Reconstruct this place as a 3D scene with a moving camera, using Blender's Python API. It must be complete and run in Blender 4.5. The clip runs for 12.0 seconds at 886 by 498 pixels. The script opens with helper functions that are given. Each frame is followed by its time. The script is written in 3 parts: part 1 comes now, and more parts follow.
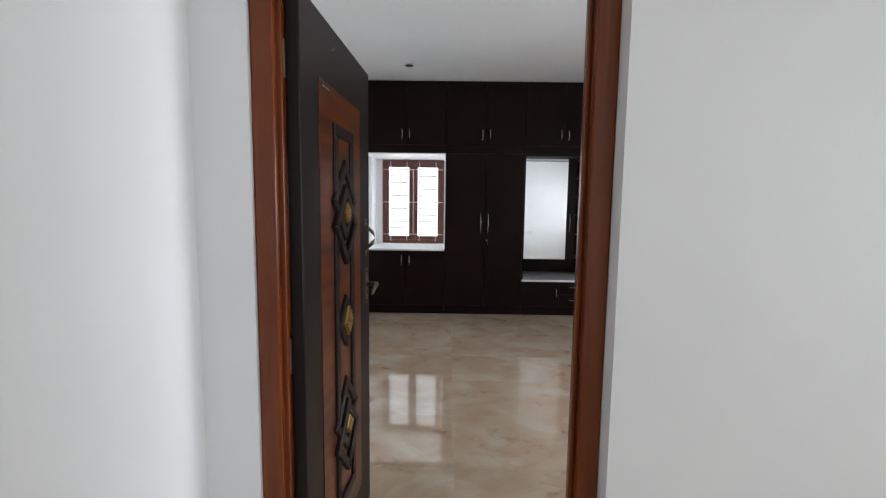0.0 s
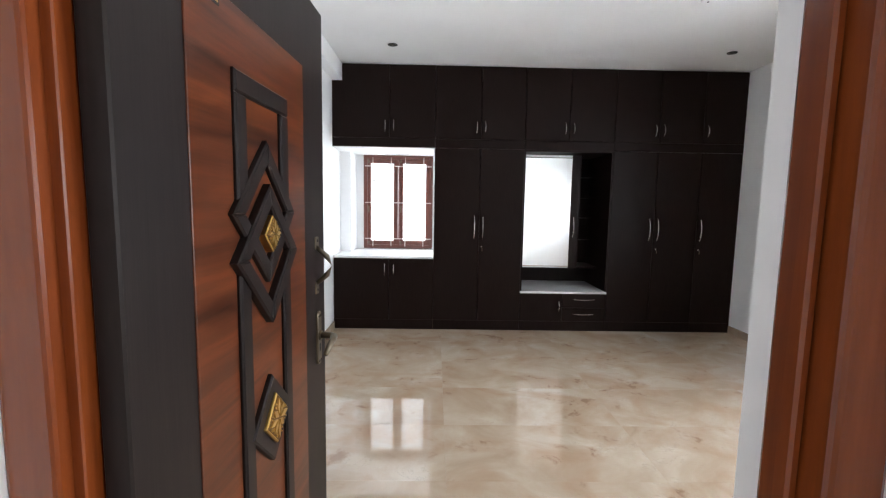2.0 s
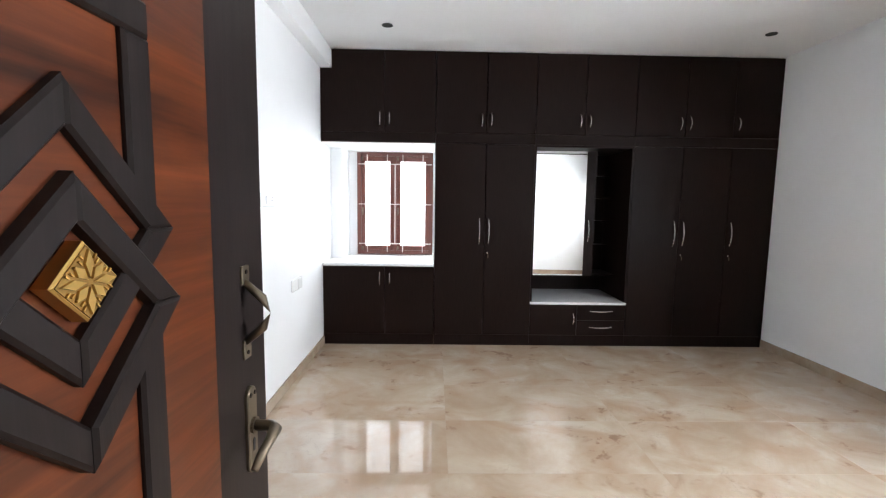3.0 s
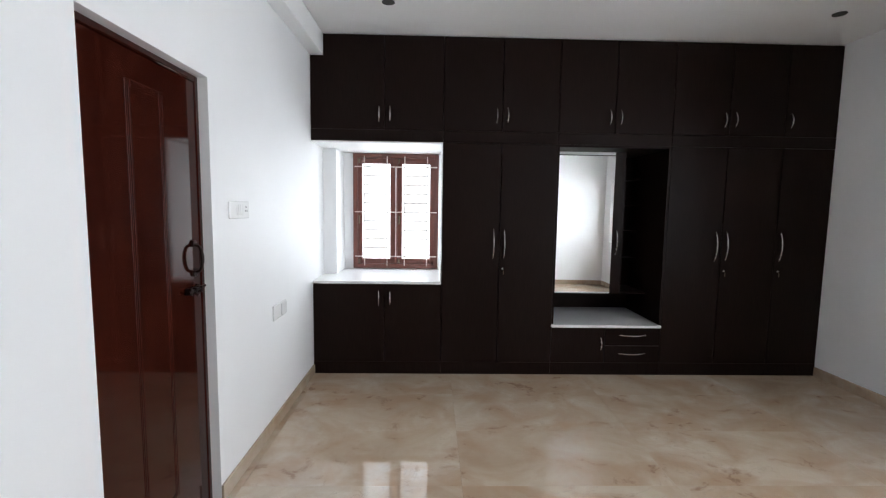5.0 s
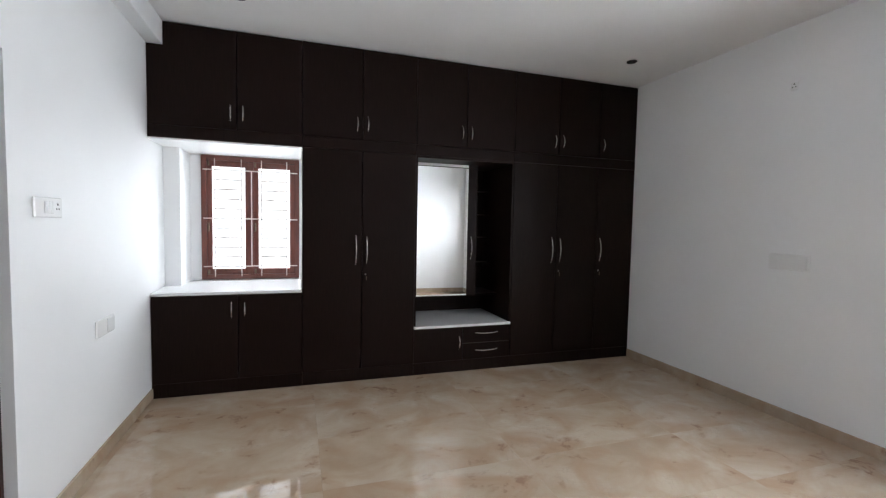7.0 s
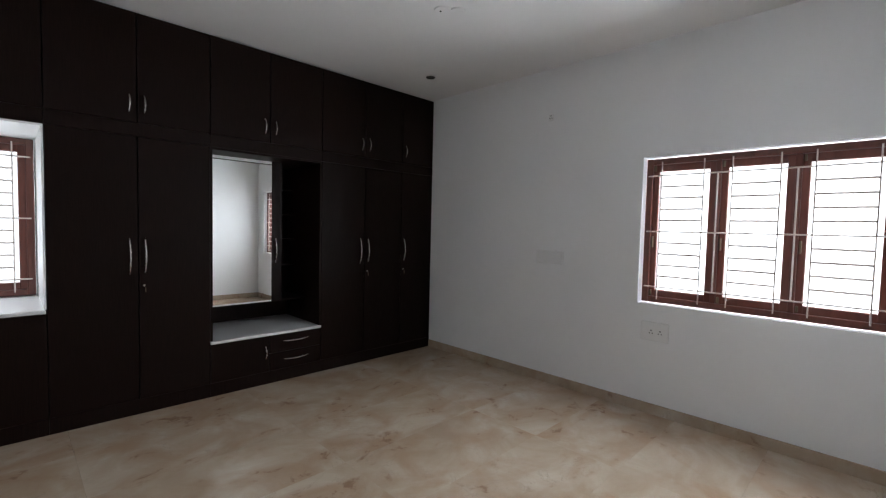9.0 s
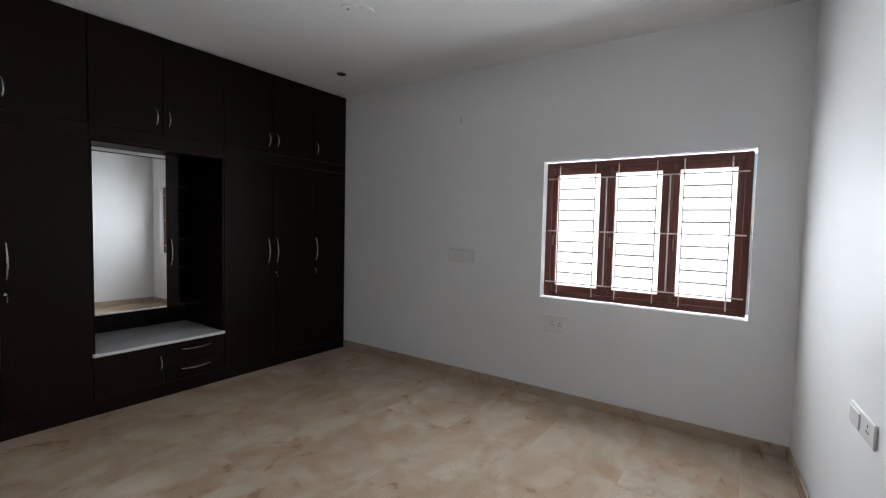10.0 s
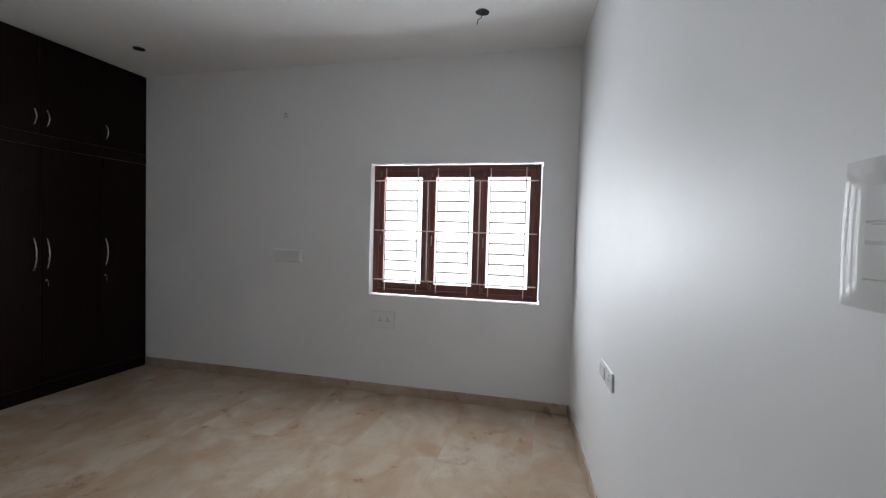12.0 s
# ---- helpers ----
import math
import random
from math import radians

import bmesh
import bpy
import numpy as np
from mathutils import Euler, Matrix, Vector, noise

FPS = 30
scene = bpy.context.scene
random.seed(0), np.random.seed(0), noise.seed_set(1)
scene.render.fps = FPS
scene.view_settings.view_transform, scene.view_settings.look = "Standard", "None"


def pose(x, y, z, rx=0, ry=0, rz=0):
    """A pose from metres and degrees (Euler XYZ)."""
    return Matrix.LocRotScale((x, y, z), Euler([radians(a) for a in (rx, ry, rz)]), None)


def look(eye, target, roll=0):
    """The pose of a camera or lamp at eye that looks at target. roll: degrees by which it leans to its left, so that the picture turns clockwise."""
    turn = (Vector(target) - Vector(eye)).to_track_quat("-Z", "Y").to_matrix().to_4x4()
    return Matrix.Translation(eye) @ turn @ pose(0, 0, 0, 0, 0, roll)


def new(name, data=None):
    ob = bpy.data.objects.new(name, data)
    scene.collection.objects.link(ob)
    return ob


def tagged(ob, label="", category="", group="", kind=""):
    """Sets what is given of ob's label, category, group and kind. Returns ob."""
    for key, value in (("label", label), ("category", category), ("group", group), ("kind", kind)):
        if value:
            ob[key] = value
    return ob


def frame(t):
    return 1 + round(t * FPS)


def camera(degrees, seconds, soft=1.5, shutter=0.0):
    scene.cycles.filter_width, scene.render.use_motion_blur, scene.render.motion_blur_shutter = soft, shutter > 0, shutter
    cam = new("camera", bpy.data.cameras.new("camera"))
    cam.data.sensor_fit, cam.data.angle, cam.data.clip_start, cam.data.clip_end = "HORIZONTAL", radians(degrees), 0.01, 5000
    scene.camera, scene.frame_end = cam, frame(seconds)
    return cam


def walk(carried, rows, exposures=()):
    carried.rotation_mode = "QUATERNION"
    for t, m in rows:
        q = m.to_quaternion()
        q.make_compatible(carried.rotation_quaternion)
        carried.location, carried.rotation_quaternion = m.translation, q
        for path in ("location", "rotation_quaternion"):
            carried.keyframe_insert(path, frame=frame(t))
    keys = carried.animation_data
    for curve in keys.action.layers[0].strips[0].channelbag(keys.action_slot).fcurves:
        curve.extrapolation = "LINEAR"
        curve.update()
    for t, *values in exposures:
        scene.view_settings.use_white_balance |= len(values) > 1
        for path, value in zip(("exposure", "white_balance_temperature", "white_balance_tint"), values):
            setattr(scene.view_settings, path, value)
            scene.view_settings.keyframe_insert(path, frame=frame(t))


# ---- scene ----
cam = camera(90.4, 12.0, soft=1.25)
PATH = [
    (0, (1.199, 0.265, 1.444), (1.177, 2.255, 1.242), 0.75),
    (0.5, (1.150, 0.376, 1.446), (1.193, 2.366, 1.246), 0.80),
    (1, (1.144, 0.552, 1.458), (1.167, 2.541, 1.255), 0.78),
    (1.5, (1.140, 0.732, 1.465), (1.186, 2.721, 1.257), 1.09),
    (2, (1.173, 0.951, 1.479), (1.209, 2.939, 1.271), 0.97),
    (2.5, (1.180, 1.190, 1.478), (1.218, 3.179, 1.273), 0.89),
    (3, (1.160, 1.463, 1.487), (1.198, 3.452, 1.282), 0.83),
    (5, (1.070, 2.072, 1.527), (1.119, 4.063, 1.339), 0.82),
    (5.5, (1.120, 2.059, 1.497), (1.156, 4.052, 1.334), 0.76),
    (6, (1.152, 2.040, 1.487), (1.288, 4.030, 1.338), 0.87),
    (6.5, (1.156, 2.013, 1.478), (1.527, 3.974, 1.346), 1.01),
    (7, (1.125, 1.976, 1.454), (1.749, 3.873, 1.342), 1.11),
    (9, (0.976, 2.057, 1.478), (2.383, 3.476, 1.379), 1.36),
    (9.5, (0.995, 2.014, 1.493), (2.520, 3.304, 1.392), 1.28),
    (10, (0.993, 1.978, 1.506), (2.630, 3.121, 1.400), 1.30),
    (10.5, (0.978, 1.946, 1.510), (2.718, 2.927, 1.407), 1.26),
    (11, (0.959, 1.920, 1.501), (2.787, 2.728, 1.408), 1.32),
    (11.5, (0.953, 1.916, 1.493), (2.843, 2.564, 1.406), 1.50),
    (12, (0.946, 1.886, 1.472), (2.887, 2.362, 1.400), 1.57),
]
EXPOSURES = [(0, 0.0), (1, 0.0), (1.5, 0.3), (2, 0.8), (2.5, 1.1), (3, 1.05), (4.8, 0.5), (5.5, 0.42), (7, 0.42), (9, -0.25), (10.5, -0.42), (12, -0.55)]
walk(cam, [(t, look(eye, target, roll)) for t, eye, target, roll in PATH], EXPOSURES)

# ---- world, sun, large lights ----
world = bpy.data.worlds.new("overcast_sky")
scene.world = world
world.use_nodes = True
wn = world.node_tree
sky = wn.nodes.new("ShaderNodeTexSky")
sky.sky_type, sky.sun_disc = "NISHITA", False
sky.sun_elevation, sky.sun_rotation = radians(55), radians(200)
wn.links.new(sky.outputs[0], wn.nodes["Background"].inputs[0])
wn.nodes["Background"].inputs[1].default_value = 0.12

sun = new("sun", bpy.data.lights.new("sun", "SUN"))
sun.data.energy, sun.data.angle, sun.data.color = 1.0, radians(20), (1.0, 0.97, 0.93)
sun.matrix_world = look((0, 0, 10), (2.0, 5.5, 0))


def area_lamp(name, eye, target, width, height, power, colour=(1.0, 1.0, 1.0)):
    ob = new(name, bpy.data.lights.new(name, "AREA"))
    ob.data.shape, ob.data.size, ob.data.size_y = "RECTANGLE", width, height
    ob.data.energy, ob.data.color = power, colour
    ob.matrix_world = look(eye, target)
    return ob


WIN_R, WIN_B, HALL_FILL = 820.0, 148.0, 90.0
area_lamp("daylight_right_window", (5.45, 2.73, 1.60), (4.0, 2.80, 1.47), 3.4, 2.6, WIN_R, (0.87, 0.93, 1.0))
area_lamp("daylight_back_window", (0.58, 7.45, 1.66), (0.62, 6.0, 1.47), 1.7, 2.2, WIN_B, (0.865, 0.93, 1.0))
# fill lamp outside an unseen opening, added to brighten the hall
area_lamp("added_hall_fill", (5.3, -1.0, 1.5), (3.0, -1.0, 1.4), 2.2, 1.6, HALL_FILL, (0.93, 0.97, 1.0))

# ---- materials ----


def material(name, colour, rough=0.5, metal=0.0, coat=0.0, spec=0.5):
    m = bpy.data.materials.new(name)
    m.use_nodes = True
    b = m.node_tree.nodes["Principled BSDF"]
    b.inputs["Base Color"].default_value = (*colour, 1)
    b.inputs["Roughness"].default_value = rough
    b.inputs["Metallic"].default_value = metal
    b.inputs["Coat Weight"].default_value = coat
    b.inputs["Coat Roughness"].default_value = 0.06
    b.inputs["Specular IOR Level"].default_value = spec
    return m, m.node_tree.nodes, m.node_tree.links, b


def coords(nodes, links, scale, where="Object", turn=(0, 0, 0)):
    tc, mp = nodes.new("ShaderNodeTexCoord"), nodes.new("ShaderNodeMapping")
    mp.inputs["Scale"].default_value = scale
    mp.inputs["Rotation"].default_value = turn
    links.new(tc.outputs[where], mp.inputs[0])
    return mp.outputs[0]


def noise_tex(nodes, links, vec, scale, detail=4, rough=0.5, distort=0.0):
    n = nodes.new("ShaderNodeTexNoise")
    n.inputs["Scale"].default_value = scale
    n.inputs["Detail"].default_value = detail
    n.inputs["Roughness"].default_value = rough
    n.inputs["Distortion"].default_value = distort
    links.new(vec, n.inputs["Vector"])
    return n.outputs["Fac"]


def ramp(nodes, links, fac, stops):
    r = nodes.new("ShaderNodeValToRGB")
    e = r.color_ramp.elements
    while len(e) < len(stops):
        e.new(0.5)
    for el, (p, c) in zip(e, stops):
        el.position, el.color = p, (*c, 1)
    links.new(fac, r.inputs[0])
    return r.outputs[0]


def mix(nodes, links, fac, a, b, kind="MIX"):
    m = nodes.new("ShaderNodeMix")
    m.data_type, m.blend_type = "RGBA", kind
    if isinstance(fac, float):
        m.inputs[0].default_value = fac
    else:
        links.new(fac, m.inputs[0])
    for s, v in ((6, a), (7, b)):
        if isinstance(v, tuple):
            m.inputs[s].default_value = (*v, 1)
        else:
            links.new(v, m.inputs[s])
    return m.outputs[2]


def bump(nodes, links, b, height, strength, dist=0.01):
    n = nodes.new("ShaderNodeBump")
    n.inputs["Strength"].default_value, n.inputs["Distance"].default_value = strength, dist
    links.new(height, n.inputs["Height"])
    links.new(n.outputs[0], b.inputs["Normal"])


def rough_map(nodes, links, b, fac, lo, hi):
    r = nodes.new("ShaderNodeMapRange")
    r.inputs["To Min"].default_value, r.inputs["To Max"].default_value = lo, hi
    links.new(fac, r.inputs[0])
    links.new(r.outputs[0], b.inputs["Roughness"])


def paint(name, colour, rough=0.55, dirt=0.04):
    m, n, l, b = material(name, colour, rough)
    v = coords(n, l, (1, 1, 1))
    big, fine = noise_tex(n, l, v, 1.3, 5), noise_tex(n, l, v, 90, 3)
    dark = tuple(c * (1 - dirt) for c in colour)
    l.new(ramp(n, l, big, [(0.3, dark), (0.65, colour)]), b.inputs["Base Color"])
    bump(n, l, b, fine, 0.06, 0.004)
    return m


WALL = paint("white_wall_paint", (0.84, 0.845, 0.85))
CEIL = paint("white_ceiling_paint", (0.83, 0.825, 0.815), 0.7)
LINER = paint("white_laminate", (0.80, 0.80, 0.79), 0.3, 0.02)
PLASTIC = material("white_plastic", (0.83, 0.83, 0.825), 0.12)[0]
OFFPLASTIC = material("grey_white_plastic", (0.78, 0.78, 0.775), 0.14)[0]
GLOSSPLASTIC = material("glossy_white_plastic", (0.80, 0.80, 0.795), 0.03)[0]
SLOT = material("dark_slot", (0.02, 0.02, 0.02), 0.6)[0]


def laminate():
    m, n, l, b = material("wenge_laminate", (0.008, 0.005, 0.004), 0.34, spec=0.075)
    v = coords(n, l, (60, 60, 2.2))
    grain, cloud = noise_tex(n, l, v, 3.0, 6, 0.6), noise_tex(n, l, coords(n, l, (1, 1, 1)), 1.6, 4)
    c = ramp(n, l, grain, [(0.3, (0.0065, 0.0032, 0.0026)), (0.7, (0.0150, 0.0078, 0.0062))])
    l.new(c, b.inputs["Base Color"])
    rough_map(n, l, b, cloud, 0.30, 0.42)
    bump(n, l, b, grain, 0.05, 0.002)
    return m


WENGE = laminate()


def marble(name, tint=1.0, rough=0.008):
    m, n, l, b = material(name, (0.5, 0.4, 0.3), rough, spec=0.85)
    tc, info, off = n.new("ShaderNodeNewGeometry"), n.new("ShaderNodeObjectInfo"), n.new("ShaderNodeVectorMath")
    sc = n.new("ShaderNodeVectorMath")
    sc.operation, off.operation = "SCALE", "ADD"
    sc.inputs[0].default_value = (0.45, 0.35, 0.5)
    l.new(info.outputs["Random"], sc.inputs["Scale"])
    l.new(tc.outputs["Position"], off.inputs[0])
    l.new(sc.outputs[0], off.inputs[1])
    mp = n.new("ShaderNodeMapping")
    mp.inputs["Rotation"].default_value = (0, 0, radians(-35))
    mp.inputs["Scale"].default_value = (1.0, 1.2, 1.0)
    l.new(off.outputs[0], mp.inputs[0])
    v = mp.outputs[0]
    cloud = noise_tex(n, l, v, 1.7, 9, 0.6, 0.9)
    patch = noise_tex(n, l, v, 2.2, 8, 0.56, 0.7)
    streak = noise_tex(n, l, v, 3.1, 7, 0.62, 1.6)
    blotch = noise_tex(n, l, v, 6.5, 6, 0.6, 0.5)
    k = tint
    base = ramp(n, l, cloud, [(0.32, (0.43 * k, 0.318 * k, 0.225 * k)), (0.46, (0.50 * k, 0.392 * k, 0.290 * k)), (0.58, (0.55 * k, 0.452 * k, 0.350 * k)), (0.72, (0.61 * k, 0.525 * k, 0.430 * k))])
    rust = ramp(n, l, patch, [(0.45, (0, 0, 0)), (0.55, (0.38, 0.38, 0.38)), (0.66, (0.80, 0.80, 0.80))])
    c = mix(n, l, rust, base, (0.43 * k, 0.285 * k, 0.185 * k))
    # sparse clusters of small brown blotches, only where the patches are strong
    gate = n.new("ShaderNodeMath")
    gate.operation = "MULTIPLY"
    l.new(ramp(n, l, blotch, [(0.57, (0, 0, 0)), (0.64, (0.8, 0.8, 0.8))]), gate.inputs[0])
    l.new(ramp(n, l, patch, [(0.50, (0, 0, 0)), (0.60, (1, 1, 1))]), gate.inputs[1])
    c = mix(n, l, gate.outputs[0], c, (0.29 * k, 0.175 * k, 0.115 * k))
    line = n.new("ShaderNodeMath")
    line.operation = "MULTIPLY"
    l.new(ramp(n, l, streak, [(0.490, (0, 0, 0)), (0.5, (0.5, 0.5, 0.5)), (0.510, (0, 0, 0))]), line.inputs[0])
    l.new(ramp(n, l, cloud, [(0.50, (0, 0, 0)), (0.62, (1, 1, 1))]), line.inputs[1])
    c = mix(n, l, line.outputs[0], c, (0.33 * k, 0.26 * k, 0.205 * k))
    l.new(c, b.inputs["Base Color"])
    rough_map(n, l, b, cloud, rough, rough + 0.016)
    return m


MARBLE = marble("beige_marble")
SKIRT = marble("beige_marble_skirting", 0.86, 0.22)
GROUT = paint("tile_joint", (0.47, 0.385, 0.295), 0.3)


def polished(name, dark, light, scale, rough=0.2, coat=0.6, turn=(0, 0, 0), fine=0.05, spec=0.5):
    m, n, l, b = material(name, light, rough, coat=coat, spec=spec)
    v = coords(n, l, scale, turn=turn)
    g, h = noise_tex(n, l, v, 2.0, 6, 0.6, 0.3), noise_tex(n, l, v, 9.0, 4)
    c = ramp(n, l, g, [(0.28, dark), (0.72, light)])
    c = mix(n, l, ramp(n, l, h, [(0.35, (0.25, 0.25, 0.25)), (0.6, (0, 0, 0))]), c, dark)
    l.new(c, b.inputs["Base Color"])
    bump(n, l, b, h, fine, 0.002)
    return m


FRAME = polished("polished_teak_frame", (0.120, 0.024, 0.0055), (0.215, 0.048, 0.0105), (14, 14, 1.2), 0.24, 0.12, spec=0.35)
BATH = polished("dark_red_polished_door", (0.024, 0.0042, 0.0024), (0.046, 0.0090, 0.0050), (10, 10, 0.8), 0.06, 0.0, fine=0.015, spec=0.36)
WINWOOD = polished("brown_window_wood", (0.105, 0.029, 0.020), (0.165, 0.050, 0.035), (14, 14, 1.5), 0.32, 0.2)
VENEER = polished("striped_reddish_veneer", (0.022, 0.0058, 0.0027), (0.165, 0.041, 0.0135), (0.7, 0.7, 11), 0.30, 0.08, spec=0.3)
LEAFDARK = polished("dark_brown_door_wood", (0.0085, 0.0052, 0.0048), (0.017, 0.011, 0.0100), (26, 26, 1.6), 0.42, 0.0, spec=0.2)


def metal(name, colour, rough):
    m, n, l, b = material(name, colour, rough, 1.0)
    g = noise_tex(n, l, coords(n, l, (1, 1, 1)), 60, 3)
    rough_map(n, l, b, g, rough * 0.8, rough * 1.3)
    return m


CHROME = metal("brushed_chrome", (0.62, 0.60, 0.57), 0.25)
ANTIQUE = metal("antique_brass", (0.20, 0.165, 0.12), 0.38)
GOLD = metal("aged_gold", (0.62, 0.40, 0.13), 0.34)
DARKGOLD = metal("dark_gold", (0.26, 0.15, 0.045), 0.5)
BLACKIRON = metal("dark_bronze", (0.035, 0.026, 0.024), 0.38)
GRILLE = material("cream_grille_paint", (0.70, 0.62, 0.58), 0.4)[0]
COUNTER = paint("white_counter_stone", (0.74, 0.74, 0.74), 0.16, 0.03)
MIRROR = material("mirror_silver", (0.90, 0.91, 0.90), 0.0, 1.0)[0]
COPPER = material("red_wire", (0.05, 0.02, 0.02), 0.5)[0]
# near-black that paints the shade in ceiling holes and behind the bathroom door
SHADOW_HOLE = material("painted_recess_shade", (0.03, 0.028, 0.025), 0.9)[0]


def glass():
    # the grey tint dims the lamps seen through the panes
    m, n, l, b = material("dimming_window_glass", (0.15, 0.15, 0.15), 0.0)
    b.inputs["Transmission Weight"].default_value = 1.0
    b.inputs["IOR"].default_value = 1.02
    return m


GLASS = glass()
GROUND = paint("pale_yard_ground", (0.45, 0.42, 0.38), 0.9)

# ---- building helpers ----
BASE = {}


def bm_box(x0, x1, y0, y1, z0, z1, bevel=0.0, bm=None, seg=1):
    bm = bm or bmesh.new()
    m = Matrix.Translation(((x0 + x1) / 2, (y0 + y1) / 2, (z0 + z1) / 2)) @ Matrix.Diagonal((x1 - x0, y1 - y0, z1 - z0, 1))
    vs = bmesh.ops.create_cube(bm, size=1, matrix=m)["verts"]
    if bevel:
        es = list({e for v in vs for e in v.link_edges})
        bmesh.ops.bevel(bm, geom=es, offset=bevel, segments=seg, affect="EDGES", profile=0.5)
    return bm


def bm_prism(pts, y0, y1, bevel=0.0, bm=None):
    """A plate with the outline pts in x, z, from y0 to y1."""
    bm = bm or bmesh.new()
    a = [bm.verts.new((x, y0, z)) for x, z in pts]
    b = [bm.verts.new((x, y1, z)) for x, z in pts]
    k = len(pts)
    f = [bm.faces.new(a), bm.faces.new(b[::-1])]
    f += [bm.faces.new((a[i], b[i], b[(i + 1) % k], a[(i + 1) % k])) for i in range(k)]
    bmesh.ops.recalc_face_normals(bm, faces=f)
    if bevel:
        bmesh.ops.bevel(bm, geom=list(f[0].edges), offset=bevel, segments=1, affect="EDGES", profile=0.5)
    return bm


def bm_cyl(p0, p1, r, seg=10, bm=None, r2=None):
    bm = bm or bmesh.new()
    a, b = Vector(p0), Vector(p1)
    d = b - a
    m = Matrix.Translation((a + b) / 2) @ d.to_track_quat("Z", "Y").to_matrix().to_4x4()
    bmesh.ops.create_cone(bm, cap_ends=True, segments=seg, radius1=r, radius2=r if r2 is None else r2, depth=d.length, matrix=m)
    return bm


def bm_tube(points, radii, seg=8, flat=1.0, side=(0, 0, 1), bm=None):
    """A rod along points, as thick as radii; flat squeezes it along side."""
    bm = bm or bmesh.new()
    ps = [Vector(p) for p in points]
    s = Vector(side).normalized()
    rings = []
    for i, p in enumerate(ps):
        t = (ps[min(i + 1, len(ps) - 1)] - ps[max(i - 1, 0)]).normalized()
        u = (s - t * s.dot(t)).normalized()
        w = t.cross(u)
        rings.append([bm.verts.new(p + (u * math.cos(a) * flat + w * math.sin(a)) * radii[i]) for a in (2 * math.pi * k / seg for k in range(seg))])
    for a, b in zip(rings, rings[1:]):
        for k in range(seg):
            bm.faces.new((a[k], a[(k + 1) % seg], b[(k + 1) % seg], b[k]))
    bm.faces.new(rings[0][::-1])
    bm.faces.new(rings[-1])
    return bm


def mesh_of(name, bm, mat, smooth=False):
    me = bpy.data.meshes.new(name)
    bmesh.ops.recalc_face_normals(bm, faces=bm.faces)
    bm.to_mesh(me)
    bm.free()
    me.materials.append(mat)
    if smooth:
        me.shade_smooth()
        for p in me.polygons:
            p.use_smooth = True
    return me


def thing(name, loc, label, category, group="", kind="", turn=0.0):
    ob = new(name)
    ob.empty_display_size = 0.1
    ob.matrix_world = pose(*loc, 0, 0, turn)
    BASE[ob] = Vector(loc) if not turn else Vector((0, 0, 0))
    return tagged(ob, label, category, group, kind)


def part(name, bm, mat, parent, label="", smooth=False):
    """Links a bmesh, in the parent's frame (turned things) or in the world's, as one mesh under parent."""
    bmesh.ops.translate(bm, verts=bm.verts, vec=-BASE[parent])
    ob = new(name, mesh_of(name, bm, mat, smooth))
    ob.parent = parent
    BASE[ob] = BASE[parent]
    return tagged(ob, label)


def solid(name, bm, mat, label, category, kind="", group="", smooth=False):
    """A thing of one mesh, with its origin at its base."""
    vs = [v.co.copy() for v in bm.verts]
    c = Vector(((min(v.x for v in vs) + max(v.x for v in vs)) / 2, (min(v.y for v in vs) + max(v.y for v in vs)) / 2, min(v.z for v in vs)))
    bmesh.ops.translate(bm, verts=bm.verts, vec=-c)
    ob = new(name, mesh_of(name, bm, mat, smooth))
    ob.location = c
    BASE[ob] = c
    return tagged(ob, label, category, group, kind)


def wall_with_hole(name, along, a0, a1, t0, t1, z0, z1, holes, label):
    """A wall along 'x' or 'y' from a0 to a1, t0 to t1 thick, with holes (b0, b1, c0, c1)."""
    bm = bmesh.new()

    def put(p0, p1, q0, q1):
        if p1 - p0 > 1e-4 and q1 - q0 > 1e-4:
            if along == "x":
                bm_box(p0, p1, t0, t1, q0, q1, bm=bm)
            else:
                bm_box(t0, t1, p0, p1, q0, q1, bm=bm)

    at = a0
    for b0, b1, c0, c1 in sorted(holes):
        put(at, b0, z0, z1)
        put(b0, b1, z0, c0)
        put(b0, b1, c1, z1)
        at = b1
    put(at, a1, z0, z1)
    return solid(name, bm, WALL, label, "wall", "structure")


# ---- setting ----
RX, NY, BY, CZ = 4.678, 1.38, 6.80, 3.0       # right wall, threshold, back wall, ceiling
OY, OYL = 1.267, 1.425                                     # entry wall's hall face, beside the lock and beside the hinges
EY, SKEW = 1.46, 0.0775                       # entry wall's room face at the door, and how far it runs out of square
DX0, DX1, DZ = 0.681, 1.589, 2.088             # entry door opening
FY0, FY1 = 1.320, 1.405                       # entry door frame, front and back
HX0, HX1, HY0 = 0.530, 4.9, -2.6               # hall


def entry_y(x):
    return EY + (x - DX1) * SKEW if x > DX1 else EY


def slab(name, pts, z0, z1, mat, label, category):
    """An upright block over the outline pts in x, y."""
    bm = bmesh.new()
    a = [bm.verts.new((*p, z0)) for p in pts]
    b = [bm.verts.new((*p, z1)) for p in pts]
    k = len(pts)
    bm.faces.new(a), bm.faces.new(b)
    for q in range(k):
        bm.faces.new((a[q], b[q], b[(q + 1) % k], a[(q + 1) % k]))
    return solid(name, bm, mat, label, category, "structure")


